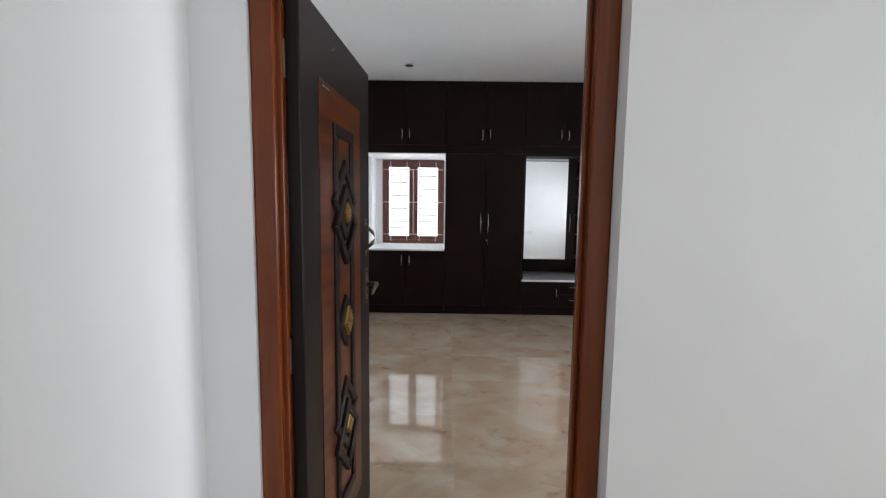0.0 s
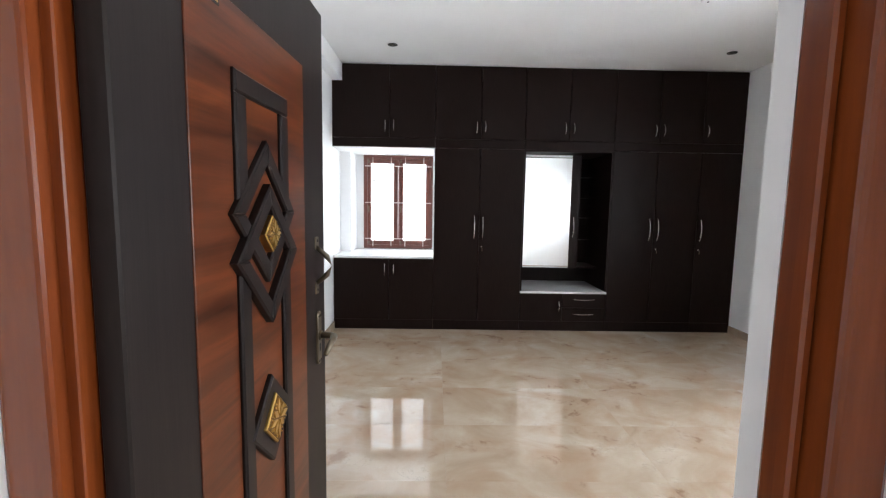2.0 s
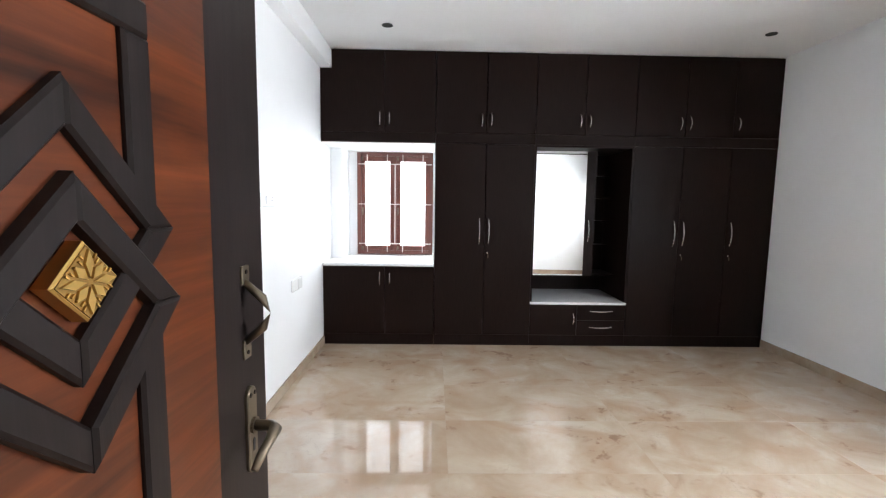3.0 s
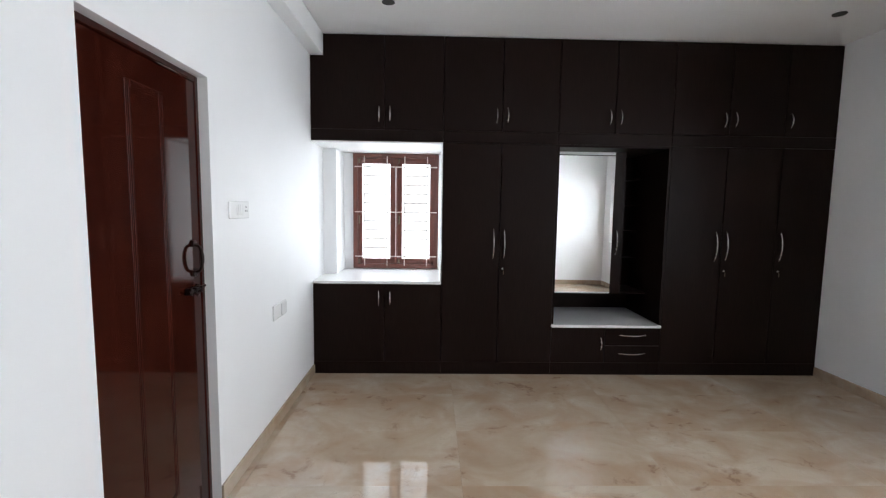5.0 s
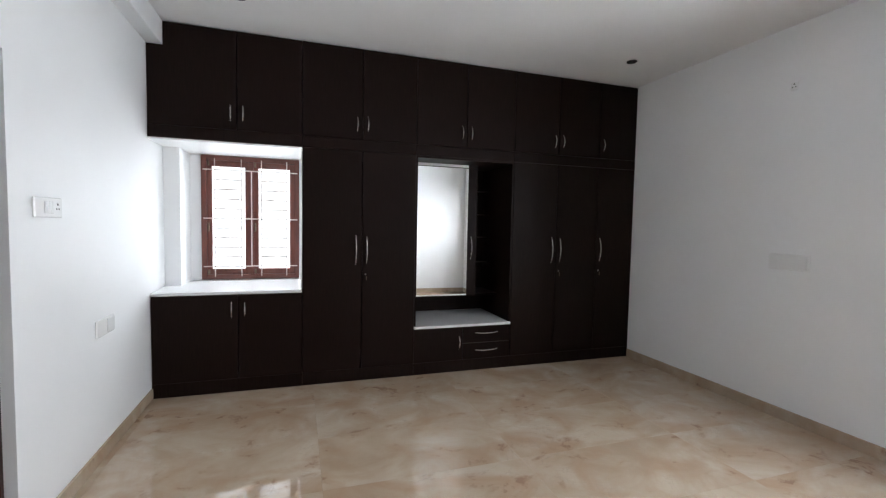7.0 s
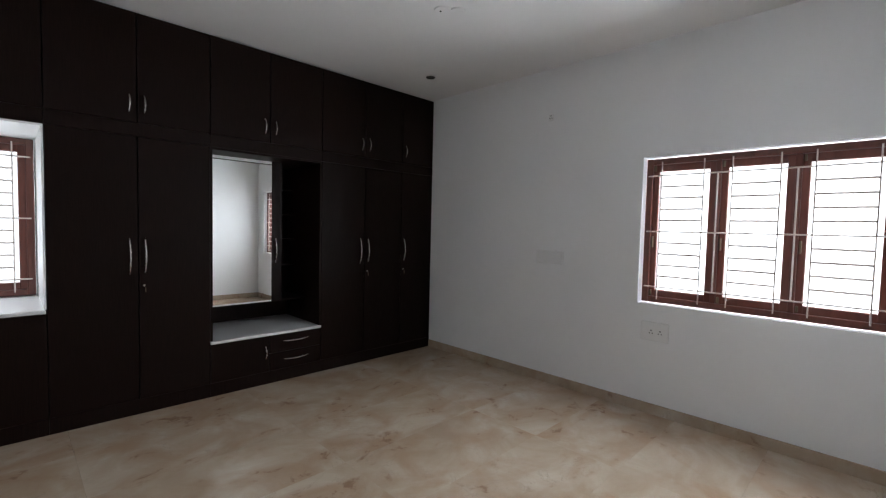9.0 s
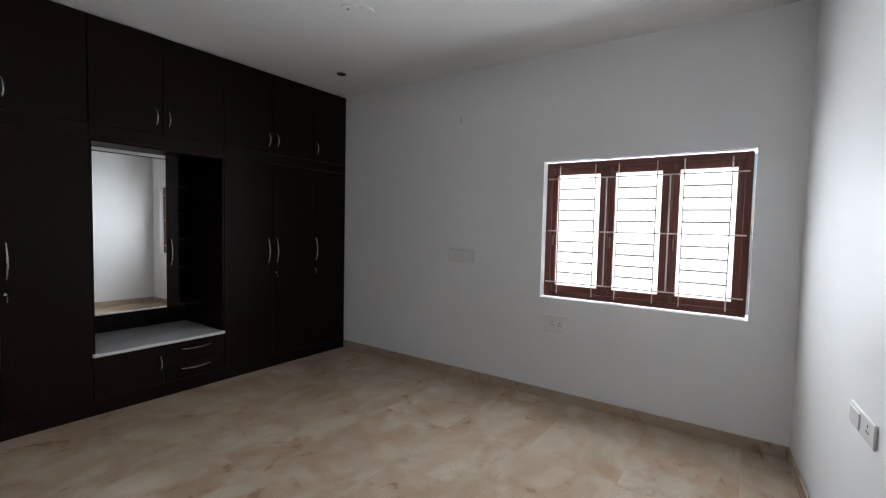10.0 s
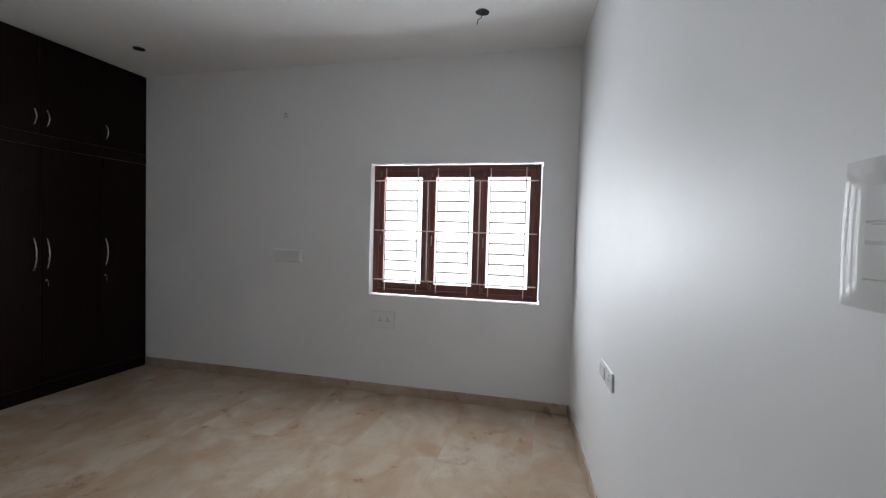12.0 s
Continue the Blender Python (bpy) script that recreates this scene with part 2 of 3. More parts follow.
slab("wall_entry", [(DX1, OY), (RX + 0.23, OY), (RX + 0.23, entry_y(RX)), (RX, entry_y(RX)), (DX1, EY)], 0, CZ, WALL, "white painted plaster wall beside the entry door", "wall")
slab("wall_entry_corner", [(-0.23, OYL), (DX0, OYL), (DX0, EY + 0.02), (-0.23, EY + 0.02)], 0, CZ, WALL, "white painted plaster wall beside the entry door", "wall")
slab("wall_entry_lintel", [(DX0, OYL), (DX0 + 0.05, OYL), (DX0 + 0.051, OY), (DX1, OY), (DX1, EY), (DX0, EY + 0.02)], DZ, CZ, WALL, "white painted plaster over the entry door", "wall")
wall_with_hole("wall_left", "y", EY, 7.03, -0.23, 0, 0, CZ, [(3.462, 4.238, 0.0, 2.122)], "white painted plaster wall with a bathroom door")
wall_with_hole("wall_right", "y", entry_y(RX), 7.03, RX, RX + 0.23, 0, CZ, [(1.968, 3.488, 0.894, 2.083)], "white painted plaster wall with a wide window")
wall_with_hole("wall_back", "x", 0, RX, BY, 7.03, 0, CZ, [(0.225, 1.135, 0.865, 2.085)], "white painted plaster wall behind the wardrobe")
solid("pilaster", bm_box(0, 0.13, 6.42, BY, 0, CZ, 0.003), WALL, "white painted pilaster in the window niche", "pilaster", "structure")
solid("ceiling", bm_box(-0.23, RX + 0.23, NY, 7.03, CZ, CZ + 0.12), CEIL, "flat white painted plaster ceiling", "ceiling", "structure")
solid("ceiling_beam", bm_box(0, 0.113, EY, BY, 2.815, CZ - 0.002, 0.004), WALL, "white plastered beam along the ceiling edge", "beam", "structure")

solid("plaster_return", bm_box(1.550, DX1 - 0.0005, FY1 + 0.002, EY + 0.002, 0, DZ, 0.003), WALL, "white plaster return behind the door frame", "wall", "structure")

# bathroom behind its closed door is walled up; the hall is closed round the path
solid("wall_hall_left", bm_box(HX0 - 0.2, HX0, HY0, OYL, 0, CZ), WALL, "white painted hall wall", "wall", "structure")
# unseen wall; its opening is added to let the hall fill lamp in
wall_with_hole("wall_hall_right", "y", HY0, OY, HX1, HX1 + 0.2, 0, CZ, [(-1.9, -0.1, 0.8, 2.2)], "white painted unseen hall wall with an added light opening")
solid("wall_hall_back", bm_box(HX0 - 0.2, HX1 + 0.2, HY0 - 0.2, HY0, 0, CZ), WALL, "white painted hall wall", "wall", "structure")
solid("ceiling_hall", bm_box(HX0 - 0.2, HX1 + 0.2, HY0 - 0.2, NY, CZ + 0.002, CZ + 0.12), CEIL, "flat white hall ceiling", "ceiling", "structure")
solid("ground", bm_box(-400, 400, -400, 400, -0.5, -0.2), GROUND, "pale bare ground outside the house", "ground", "structure")

floor_room = solid("floor", bm_box(-0.23, RX + 0.23, NY, 7.03, -0.15, -0.012), GROUT, "polished beige marble tile floor", "floor", "structure")
floor_hall = solid("floor_hall", bm_box(HX0 - 0.2, HX1 + 0.2, HY0 - 0.2, NY, -0.15, -0.012), GROUT, "polished beige marble tile hall floor", "floor", "structure")


def skirting(name, x0, x1, y0, y1):
    solid(name, bm_box(x0, x1, y0, y1, 0, 0.085, 0.002), SKIRT, "beige marble skirting along the wall", "baseboard", "structure")


skirting("baseboard", RX - 0.014, RX, entry_y(RX) + 0.014, 6.0)
skirting("baseboard", 0, 0.014, 4.238, 6.0)
skirting("baseboard", 0, 0.014, EY + 0.014, 3.462)
slab("baseboard", [(DX1, EY), (RX, entry_y(RX)), (RX, entry_y(RX) + 0.014), (DX1, EY + 0.014)], 0, 0.085, SKIRT, "beige marble skirting along the wall", "baseboard")
skirting("baseboard", 0, DX0, EY, EY + 0.014)

# ---- entry door: teak frame and the leaf, swung open into the room ----
entry_frame = thing("door_frame", (DX0, FY0, 0), "polished reddish teak door frame set in the wall", "door frame", kind="structure")
for x0, x1, y1 in ((DX0, DX0 + 0.060, 1.480), (DX1 - 0.056, DX1, FY1)):
    part("jamb", bm_box(x0, x1, FY0 if x0 > 1 else 1.435, y1, 0, DZ, 0.006, seg=2), FRAME, entry_frame)
part("head", bm_box(DX0 + 0.060, DX1 - 0.056, FY0 + 0.05, FY1 + 0.06, DZ - 0.065, DZ, 0.006, seg=2), FRAME, entry_frame)
part("rebate", bm_box(DX0 + 0.058, 0.7550, 1.458, 1.512, 0, DZ - 0.065, 0.002), FRAME, entry_frame)
part("stop", bm_box(DX1 - 0.068, DX1 - 0.056, FY0 + 0.03, FY0 + 0.05, 0, DZ - 0.065, 0.003), FRAME, entry_frame)

OPEN = 87.5
LW, LZ = 0.825, 2.012
leaf = thing("entry_door", (0.757, 1.482, 0.006), "dark brown wooden door with striped reddish panel and gold medallions, standing open", "door", turn=OPEN)
F = -0.038                                      # outer face in the leaf's own frame
part("leaf", bm_box(0, LW, F, 0, 0, LZ, 0.003), LEAFDARK, leaf)
U0, U1, V0, V1 = 0.1457, 0.6469, 0.183, 1.817
part("veneer_panel", bm_box(U0, U1, F - 0.003, F + 0.002, V0, V1, 0.001), VENEER, leaf, "striped reddish brown veneer panel")
UC = 0.3963


def moulding(pts, proud=0.012):
    part("moulding", bm_prism(pts, F - proud, F - 0.002, 0.004), LEAFDARK, leaf, "dark raised moulding")


B = 0.0331
L0, L1 = UC - 0.1217, UC + 0.1217
RINGS = ((1.447, 1.3595), (0.640, 0.5527))
TOPZ, LOWZ, MIDZ = 1.704, 0.296, 1.000
# top and bottom bars
VB = 0.041
moulding([(L0, TOPZ), (L1, TOPZ), (L1, TOPZ - VB), (L0, TOPZ - VB)])
moulding([(L0, LOWZ), (L1, LOWZ), (L1, LOWZ + VB), (L0, LOWZ + VB)])
for za, zb in ((TOPZ - VB, 1.470), (1.336, 0.664), (0.529, LOWZ + VB)):
    for u in (L0, L1 - VB):
        moulding([(u, za), (u + VB, za), (u + VB, zb), (u, zb)])


def diamond_ring(zc, h, w, proud):
    """Four mitred bars round a square stood on its corner."""
    k = h - w * math.sqrt(2)
    o = [(UC, zc + h), (UC + h, zc), (UC, zc - h), (UC - h, zc)]
    i = [(UC, zc + k), (UC + k, zc), (UC, zc - k), (UC - k, zc)]
    for a in range(4):
        b = (a + 1) % 4
        moulding([o[a], o[b], i[b], i[a]], proud + 0.0015 * (a % 2))


for za, zb in RINGS:
    diamond_ring(za, 0.1467, B, 0.015)
    diamond_ring(zb, 0.1467, B, 0.020)
moulding([(UC, MIDZ + 0.0988), (UC + 0.0988, MIDZ), (UC, MIDZ - 0.0988), (UC - 0.0988, MIDZ)], 0.016)


def medallion(zc, h):
    """A square gold relief on its corner: rim, four large petals and eight sprigs on a dark ground."""
    base = F - 0.017
    plate = part("medallion", bm_prism([(UC, zc + h), (UC + h, zc), (UC, zc - h), (UC - h, zc)], base - 0.006, base + 0.012, 0.002), GOLD, leaf, "gold relief medallion")
    bm = bmesh.new()
    k = h * 0.90
    bm_prism([(UC, zc + k), (UC + k, zc), (UC, zc - k), (UC - k, zc)], base - 0.0072, base - 0.005, bm=bm)
    part("ground", bm, DARKGOLD, plate, "dark ground of the relief")
    bm = bmesh.new()
    for q in range(8):
        a = q * math.pi / 4
        r0, r1, w = (0.10 * h, 0.60 * h, 0.13 * h) if q % 2 else (0.12 * h, 0.80 * h, 0.12 * h)
        ca, sa = math.cos(a), math.sin(a)
        pts = [(r0, 0), ((r0 + r1) / 2, w), (r1, 0), ((r0 + r1) / 2, -w)]
        bm_prism([(UC + r * ca - s * sa, zc + r * sa + s * ca) for r, s in pts], base - 0.010, base - 0.006, bm=bm)
    for q in range(4):
        a = q * math.pi / 2
        ca, sa = math.cos(a), math.sin(a)
        for sgn in (-1, 1):
            for r, s in ((0.42, 0.20), (0.55, 0.16), (0.30, 0.30)):
                pts = [(r, s * sgn), (r + 0.10, (s + 0.10) * sgn), (r + 0.13, (s + 0.07) * sgn), (r + 0.05, s * sgn)]
                bm_prism([(UC + (x * ca - y * sa) * h, zc + (x * sa + y * ca) * h) for x, y in pts], base - 0.0095, base - 0.006, bm=bm)
    part("relief", bm, GOLD, plate, "gold petals and sprigs")


medallion(1.4033, 0.0387)
medallion(MIDZ, 0.057)
medallion(0.5965, 0.0387)


def pull_handle(u, z0, z1, y, s, mat):
    h = part("pull_handle", bm_tube([(u, y, z0 + 0.012), (u, y + s * 0.032, z0 + 0.04), (u, y + s * 0.046, (z0 + z1) / 2), (u, y + s * 0.032, z1 - 0.04), (u, y, z1 - 0.012)], [0.007, 0.009, 0.014, 0.009, 0.007], 10, 0.9), mat, leaf, "antique brass pull handle", True)
    for z in (z0, z1):
        part("foot", bm_prism([(u - 0.012, z - 0.017), (u + 0.012, z - 0.017), (u + 0.014, z), (u + 0.012, z + 0.017), (u - 0.012, z + 0.017), (u - 0.014, z)], y + s * 0.004, y, 0.001), mat, h)
        part("screw", bm_cyl((u, y + s * 0.002, z + (0.006 if z == z1 else -0.006)), (u, y + s * 0.0055, z + (0.006 if z == z1 else -0.006)), 0.004, 8), BLACKIRON, h)


pull_handle(0.7477, 1.220, 1.352, F, -1, ANTIQUE)


def lock_set(u, z0, z1, y, s):
    pts = []
    w = 0.017
    for k in range(9):
        a = math.pi * k / 8
        pts.append((u + w * math.cos(a), z1 - w + w * math.sin(a)))
    for k in range(9):
        a = math.pi + math.pi * k / 8
        pts.append((u + w * math.cos(a), z0 + w + w * math.sin(a)))
    plate = part("lock_plate", bm_prism(pts, y + s * 0.007, y, 0.002), ANTIQUE, leaf, "antique brass lock plate")
    zl = z0 + (z1 - z0) * 0.55
    part("lever", bm_tube([(u, y + s * 0.006, zl), (u, y + s * 0.040, zl), (u - 0.012, y + s * 0.052, zl), (u - 0.04, y + s * 0.055, zl - 0.003), (u - 0.070, y + s * 0.052, zl - 0.014), (u - 0.092, y + s * 0.050, zl - 0.028)], [0.010, 0.010, 0.011, 0.009, 0.008, 0.006], 10), ANTIQUE, plate, "curved brass lever", True)
    part("rosette", bm_cyl((u, y + s * 0.005, zl), (u, y + s * 0.012, zl), 0.015, 14), ANTIQUE, plate)
    kz = z0 + 0.055
    part("keyhole", bm_prism([(u - 0.003, kz - 0.014), (u + 0.003, kz - 0.014), (u + 0.005, kz + 0.006), (u, kz + 0.011), (u - 0.005, kz + 0.006)], y + s * 0.0078, y + s * 0.006), SLOT, plate)
    for du, z in ((-0.008, z1 - 0.014), (0.008, z1 - 0.014), (-0.007, z0 + 0.012), (0.007, z0 + 0.012)):
        part("screw", bm_cyl((u + du, y + s * 0.006, z), (u + du, y + s * 0.0085, z), 0.0042, 8), BLACKIRON, plate)


lock_set(0.7528, 0.987, 1.149, F, -1)
for z in (0.22, 1.0, 1.82):
    part("hinge", bm_cyl((-0.004, 0.004, z - 0.05), (-0.004, 0.004, z + 0.05), 0.006, 8), ANTIQUE, leaf, "brass butt hinge")
# small maker's plate
plate = part("name_plate", bm_box(0.166, 0.2435, F - 0.0045, F - 0.002, 1.790, 1.8055, 0.001), SLOT, leaf, "small dark name plate")
for u0, u1 in ((0.172, 0.196), (0.202, 0.238)):
    part("plate_bar", bm_box(u0, u1, F - 0.0052, F - 0.0042, 1.7945, 1.8010), GOLD, plate, "pale gilt bar of lettering")

# ---- bathroom door in the left wall ----
bath = thing("door_bathroom", (-0.05, 3.462, 0), "closed dark red polished wooden bathroom door", "door", kind="structure")
for y0, y1 in ((3.464, 3.492), (4.210, 4.236)):
    part("frame_post", bm_box(-0.15, -0.045, y0, y1, 0, 2.120, 0.003), BATH, bath)
part("frame_head", bm_box(-0.15, -0.045, 3.492, 4.210, 2.092, 2.120, 0.003), BATH, bath)
part("leaf", bm_box(-0.085, -0.05, 3.494, 4.208, 0.006, 2.090, 0.003), BATH, bath)
for y0, y1, z0, z1 in ((3.735, 3.765, 0.22, 1.98), (3.935, 3.965, 0.22, 1.98), (3.765, 3.935, 1.95, 1.98), (3.765, 3.935, 0.22, 0.25)):
    ridge = bm_box(-0.052, -0.0482, y0, y1, z0, z1, 0.0025)
    for k in (0.25, 0.62):
        if z1 - z0 > y1 - y0:
            bm_box(-0.0492, -0.0464, y0 + (y1 - y0) * k, y0 + (y1 - y0) * (k + 0.16), z0 + 0.012, z1 - 0.012, 0.0012, ridge)
        else:
            bm_box(-0.0492, -0.0464, y0, y1, z0 + (z1 - z0) * k, z0 + (z1 - z0) * (k + 0.16), 0.0012, ridge)
    part("panel_moulding", ridge, BATH, bath)
# unseen dark sheet, added to close the opening behind the leaf
part("backing", bm_box(-0.225, -0.20, 3.464, 4.236, 0, 2.120), SHADOW_HOLE, bath)


def ring_handle(y, z):
    pts, rad = [], []
    for k in range(15):
        a = math.radians(-90 + 180 * k / 14)
        pts.append((-0.05 + 0.006 + 0.036 * math.cos(a) ** 0.6 if abs(math.cos(a)) > 1e-6 else -0.044, y, z + 0.062 * math.sin(a)))
        rad.append(0.0065 + 0.002 * abs(math.cos(a)))
    h = part("door_handle", bm_tube(pts, rad, 10, side=(0, 1, 0)), BLACKIRON, bath, "dark bronze D-shaped handle", True)
    for dz in (-0.070, 0.070):
        part("mount", bm_cyl((-0.051, y, z + dz), (-0.040, y, z + dz), 0.016, 14), BLACKIRON, h)


ring_handle(4.150, 1.272)
bolt = part("bolt", bm_cyl((-0.030, 4.065, 1.122), (-0.030, 4.205, 1.135), 0.007, 10), BLACKIRON, bath, "dark sliding bolt")
for y in (4.078, 4.118, 4.165):
    part("staple", bm_box(-0.05, -0.020, y - 0.007, y + 0.007, 1.110, 1.142, 0.003), BLACKIRON, bolt)
part("knob", bm_cyl((-0.03, 4.10, 1.122), (-0.004, 4.10, 1.107), 0.006, 8), BLACKIRON, bolt)

# ---- windows ----


def window(name, along, a0, a1, z0, z1, f, out, lights, label):
    """A fixed frame with sashes, panes and an inside grille. along: 'x' or 'y'; f: the frame's room face; out: +1 or -1 outwards."""
    def b(p0, p1, d0, d1, q0, q1, bevel=0.0):
        d0, d1 = sorted((f + out * d0, f + out * d1))
        return bm_box(p0, p1, d0, d1, q0, q1, bevel) if along == "x" else bm_box(d0, d1, p0, p1, q0, q1, bevel)

    def rod(p, q, r):
        (p0, zz0), (p1, zz1) = p, q
        d = f - out * 0.012
        va = (p0, d, zz0) if along == "x" else (d, p0, zz0)
        vb = (p1, d, zz1) if along == "x" else (d, p1, zz1)
        return bm_cyl(va, vb, r, 8)

    loc = (a0, f, z0) if along == "x" else (f, a0, z0)
    win = thing(name, loc, label, "window", kind="structure")
    FW = 0.048
    part("window_frame", b(a0, a0 + FW, 0, 0.09, z0, z1, 0.004), WINWOOD, win)
    part("window_frame", b(a1 - FW, a1, 0, 0.09, z0, z1, 0.004), WINWOOD, win)
    part("window_frame", b(a0 + FW, a1 - FW, 0, 0.09, z1 - FW, z1, 0.004), WINWOOD, win)
    part("window_frame", b(a0 + FW, a1 - FW, 0, 0.09, z0, z0 + FW, 0.004), WINWOOD, win)
    pitch = (a1 - a0 - 2 * FW) / lights
    M = 0.036
    for k in range(1, lights):
        c = a0 + FW + pitch * k
        part("mullion", b(c - M / 2, c + M / 2, 0.004, 0.09, z0 + FW, z1 - FW, 0.004), WINWOOD, win)
    for k in range(lights):
        c0 = a0 + FW + pitch * k + (M / 2 if k else 0) - 0.002
        c1 = a0 + FW + pitch * (k + 1) - (M / 2 if k < lights - 1 else 0) + 0.002
        S = 0.046
        q0, q1 = z0 + FW - 0.002, z1 - FW + 0.002
        sash = part("sash", b(c0, c0 + S, 0.025, 0.062, q0, q1, 0.003), WINWOOD, win)
        part("stile", b(c1 - S, c1, 0.025, 0.062, q0, q1, 0.003), WINWOOD, sash)
        part("rail", b(c0 + S, c1 - S, 0.025, 0.062, q0, q0 + S + 0.01, 0.003), WINWOOD, sash)
        part("rail", b(c0 + S, c1 - S, 0.025, 0.062, q1 - S - 0.012, q1, 0.003), WINWOOD, sash)
        pane = part("pane", b(c0 + S - 0.004, c1 - S + 0.004, 0.042, 0.046, q0 + S, q1 - S), GLASS, sash, "glass pane tinted grey to dim the daylight")
        pane.visible_shadow = False
        hz = (z0 + z1) / 2 - 0.09
        hc = c0 + 0.016 if along == "x" else c1 - 0.016
        part("catch", b(hc - 0.007, hc + 0.007, 0.004, 0.026, hz - 0.045, hz + 0.045, 0.004), ANTIQUE, sash, "small brass sash catch")
        for hz2 in (q0 + 0.03, q1 - 0.03):
            part("tower_bolt", b(hc - 0.008, hc + 0.008, 0.012, 0.026, hz2 - 0.022, hz2 + 0.022, 0.003), ANTIQUE, sash)
        # grille: two uprights and their rungs in each light
        g0, g1 = c0 + S + 0.03, c1 - S - 0.03
        for g in (g0, g1):
            part("grille_upright", rod((g, z0 + 0.03), (g, z1 - 0.03), 0.0048), GRILLE, win)
        n = 10
        lo, hi = z0 + 0.13, z1 - 0.14
        for i in range(1, n):
            if i != n // 2:
                zz = lo + (hi - lo) * i / n
                part("grille_rung", rod((g0, zz), (g1, zz), 0.0073), GRILLE, win)
    for zz in (z0 + 0.13, (z0 + z1) / 2 - 0.005, z1 - 0.14):
        part("grille_bar", rod((a0 + 0.02, zz), (a1 - 0.02, zz), 0.0055), GRILLE, win)
    for k in range(1, lights):
        c = a0 + FW + pitch * k
        part("grille_upright", rod((c, z0 + 0.13), (c, z1 - 0.14), 0.0055), GRILLE, win)
    return win


window("window_1", "x", 0.228, 1.132, 0.868, 2.082, BY - 0.03, 1, 2, "brown wooden two-light window with cream steel grille")
window("window_2", "y", 1.982, 3.475, 0.906, 2.071, RX + 0.045, 1, 3, "brown wooden three-light window with cream steel grille")

# ---- wardrobe wall ----
WY = 6.0
D = WY + 0.02                                  # carcass front behind the doors
COLS = [0.0, 0.643, 1.156, 1.672, 2.171, 2.672, 3.188, 3.698, 4.199, RX - 0.003]
GAP = 0.0036


def bow_handle(parent, x, z, length, upright=True, y=WY):
    pts, rad = [], []
    n = 10
    for k in range(n + 1):
        s = k / n
        out = 0.026 * math.sin(math.pi * s) ** 0.75
        side = 0.004 * math.sin(math.pi * s)
        o = (s - 0.5) * length
        pts.append((x + side, y - 0.001 - out, z + o) if upright else (x + o, y - 0.001 - out, z - side))
        rad.append(0.0040 + 0.0020 * math.sin(math.pi * s))
    part("handle", bm_tube(pts, rad, 8, side=(1, 0, 0) if upright else (0, 0, 1)), CHROME, parent, "bowed chrome handle", True)


def lock(parent, x, z):
    part("lock", bm_cyl((x, WY + 0.001, z), (x, WY - 0.006, z), 0.008, 14), CHROME, parent, "round chrome lock")
    part("key", bm_box(x - 0.0015, x + 0.0015, WY - 0.022, WY - 0.006, z - 0.004, z + 0.004, 0.001), CHROME, parent)
    part("key_tag", bm_box(x + 0.004, x + 0.010, WY - 0.018, WY - 0.016, z - 0.052, z - 0.014, 0.001), ANTIQUE, parent, "small key hanging from the lock")


def unit(name, x0, label, group="wardrobe units"):
    return thing(name, (x0, WY, 0), label, "cabinet", group)


def door(parent, x0, x1, z0, z1, pts=None):
    bm = bm_prism(pts, WY, WY + 0.018, 0.0012) if pts else bm_box(x0 + GAP, x1 - GAP, WY, WY + 0.018, z0, z1, 0.0012)
    return part("door", bm, WENGE, parent)


def carcass(parent, x0, x1, z0, z1, back=6.60):
    part("side", bm_box(x0, x0 + 0.017, D, back, z0, z1), WENGE, parent)
    part("side", bm_box(x1 - 0.017, x1, D, back, z0, z1), WENGE, parent)
    part("top", bm_box(x0 + 0.017, x1 - 0.017, D, back, z1 - 0.017, z1), WENGE, parent)
    part("bottom", bm_box(x0 + 0.017, x1 - 0.017, D, back, z0, z0 + 0.017), WENGE, parent)
    part("back", bm_box(x0 + 0.017, x1 - 0.017, back - 0.008, back, z0 + 0.017, z1 - 0.017), WENGE, parent)


LD0, LD1 = 2.197, CZ - 0.012
# loft units over the full width: pairs of doors over a flush rail
for i, pair in enumerate(((0, 1), (2, 3), (4, 5), (6, 7, 8))):
    a, b = COLS[pair[0]] + 0.0015, COLS[pair[-1] + 1] - 0.0015
    if i == 0:
        a = 0.003
    u = unit("loft_cabinet", a, "dark wenge loft cabinet with chrome handles reaching the ceiling")
    carcass(u, a + (0.115 if i == 0 else 0), b, LD0 - 0.02, CZ - 0.004)
    part("rail", bm_box(a, b, WY + 0.002, WY + 0.02, 2.0965, LD0 - 0.003), WENGE, u)
    for c in pair:
        x0, x1 = COLS[c], COLS[c + 1]
        if c == 0:
            pts = [(0.004, LD0), (x1 - GAP, LD0), (x1 - GAP, LD1), (0.118, LD1), (0.118, 2.81), (0.004, 2.81)]
            d = door(u, 0, 0, 0, 0, pts)
        else:
            d = door(u, x0, x1, LD0, LD1)
        hx = x1 - 0.05 if c in (0, 2, 4, 6) else x0 + 0.045
        bow_handle(d, hx, 2.334, 0.135)

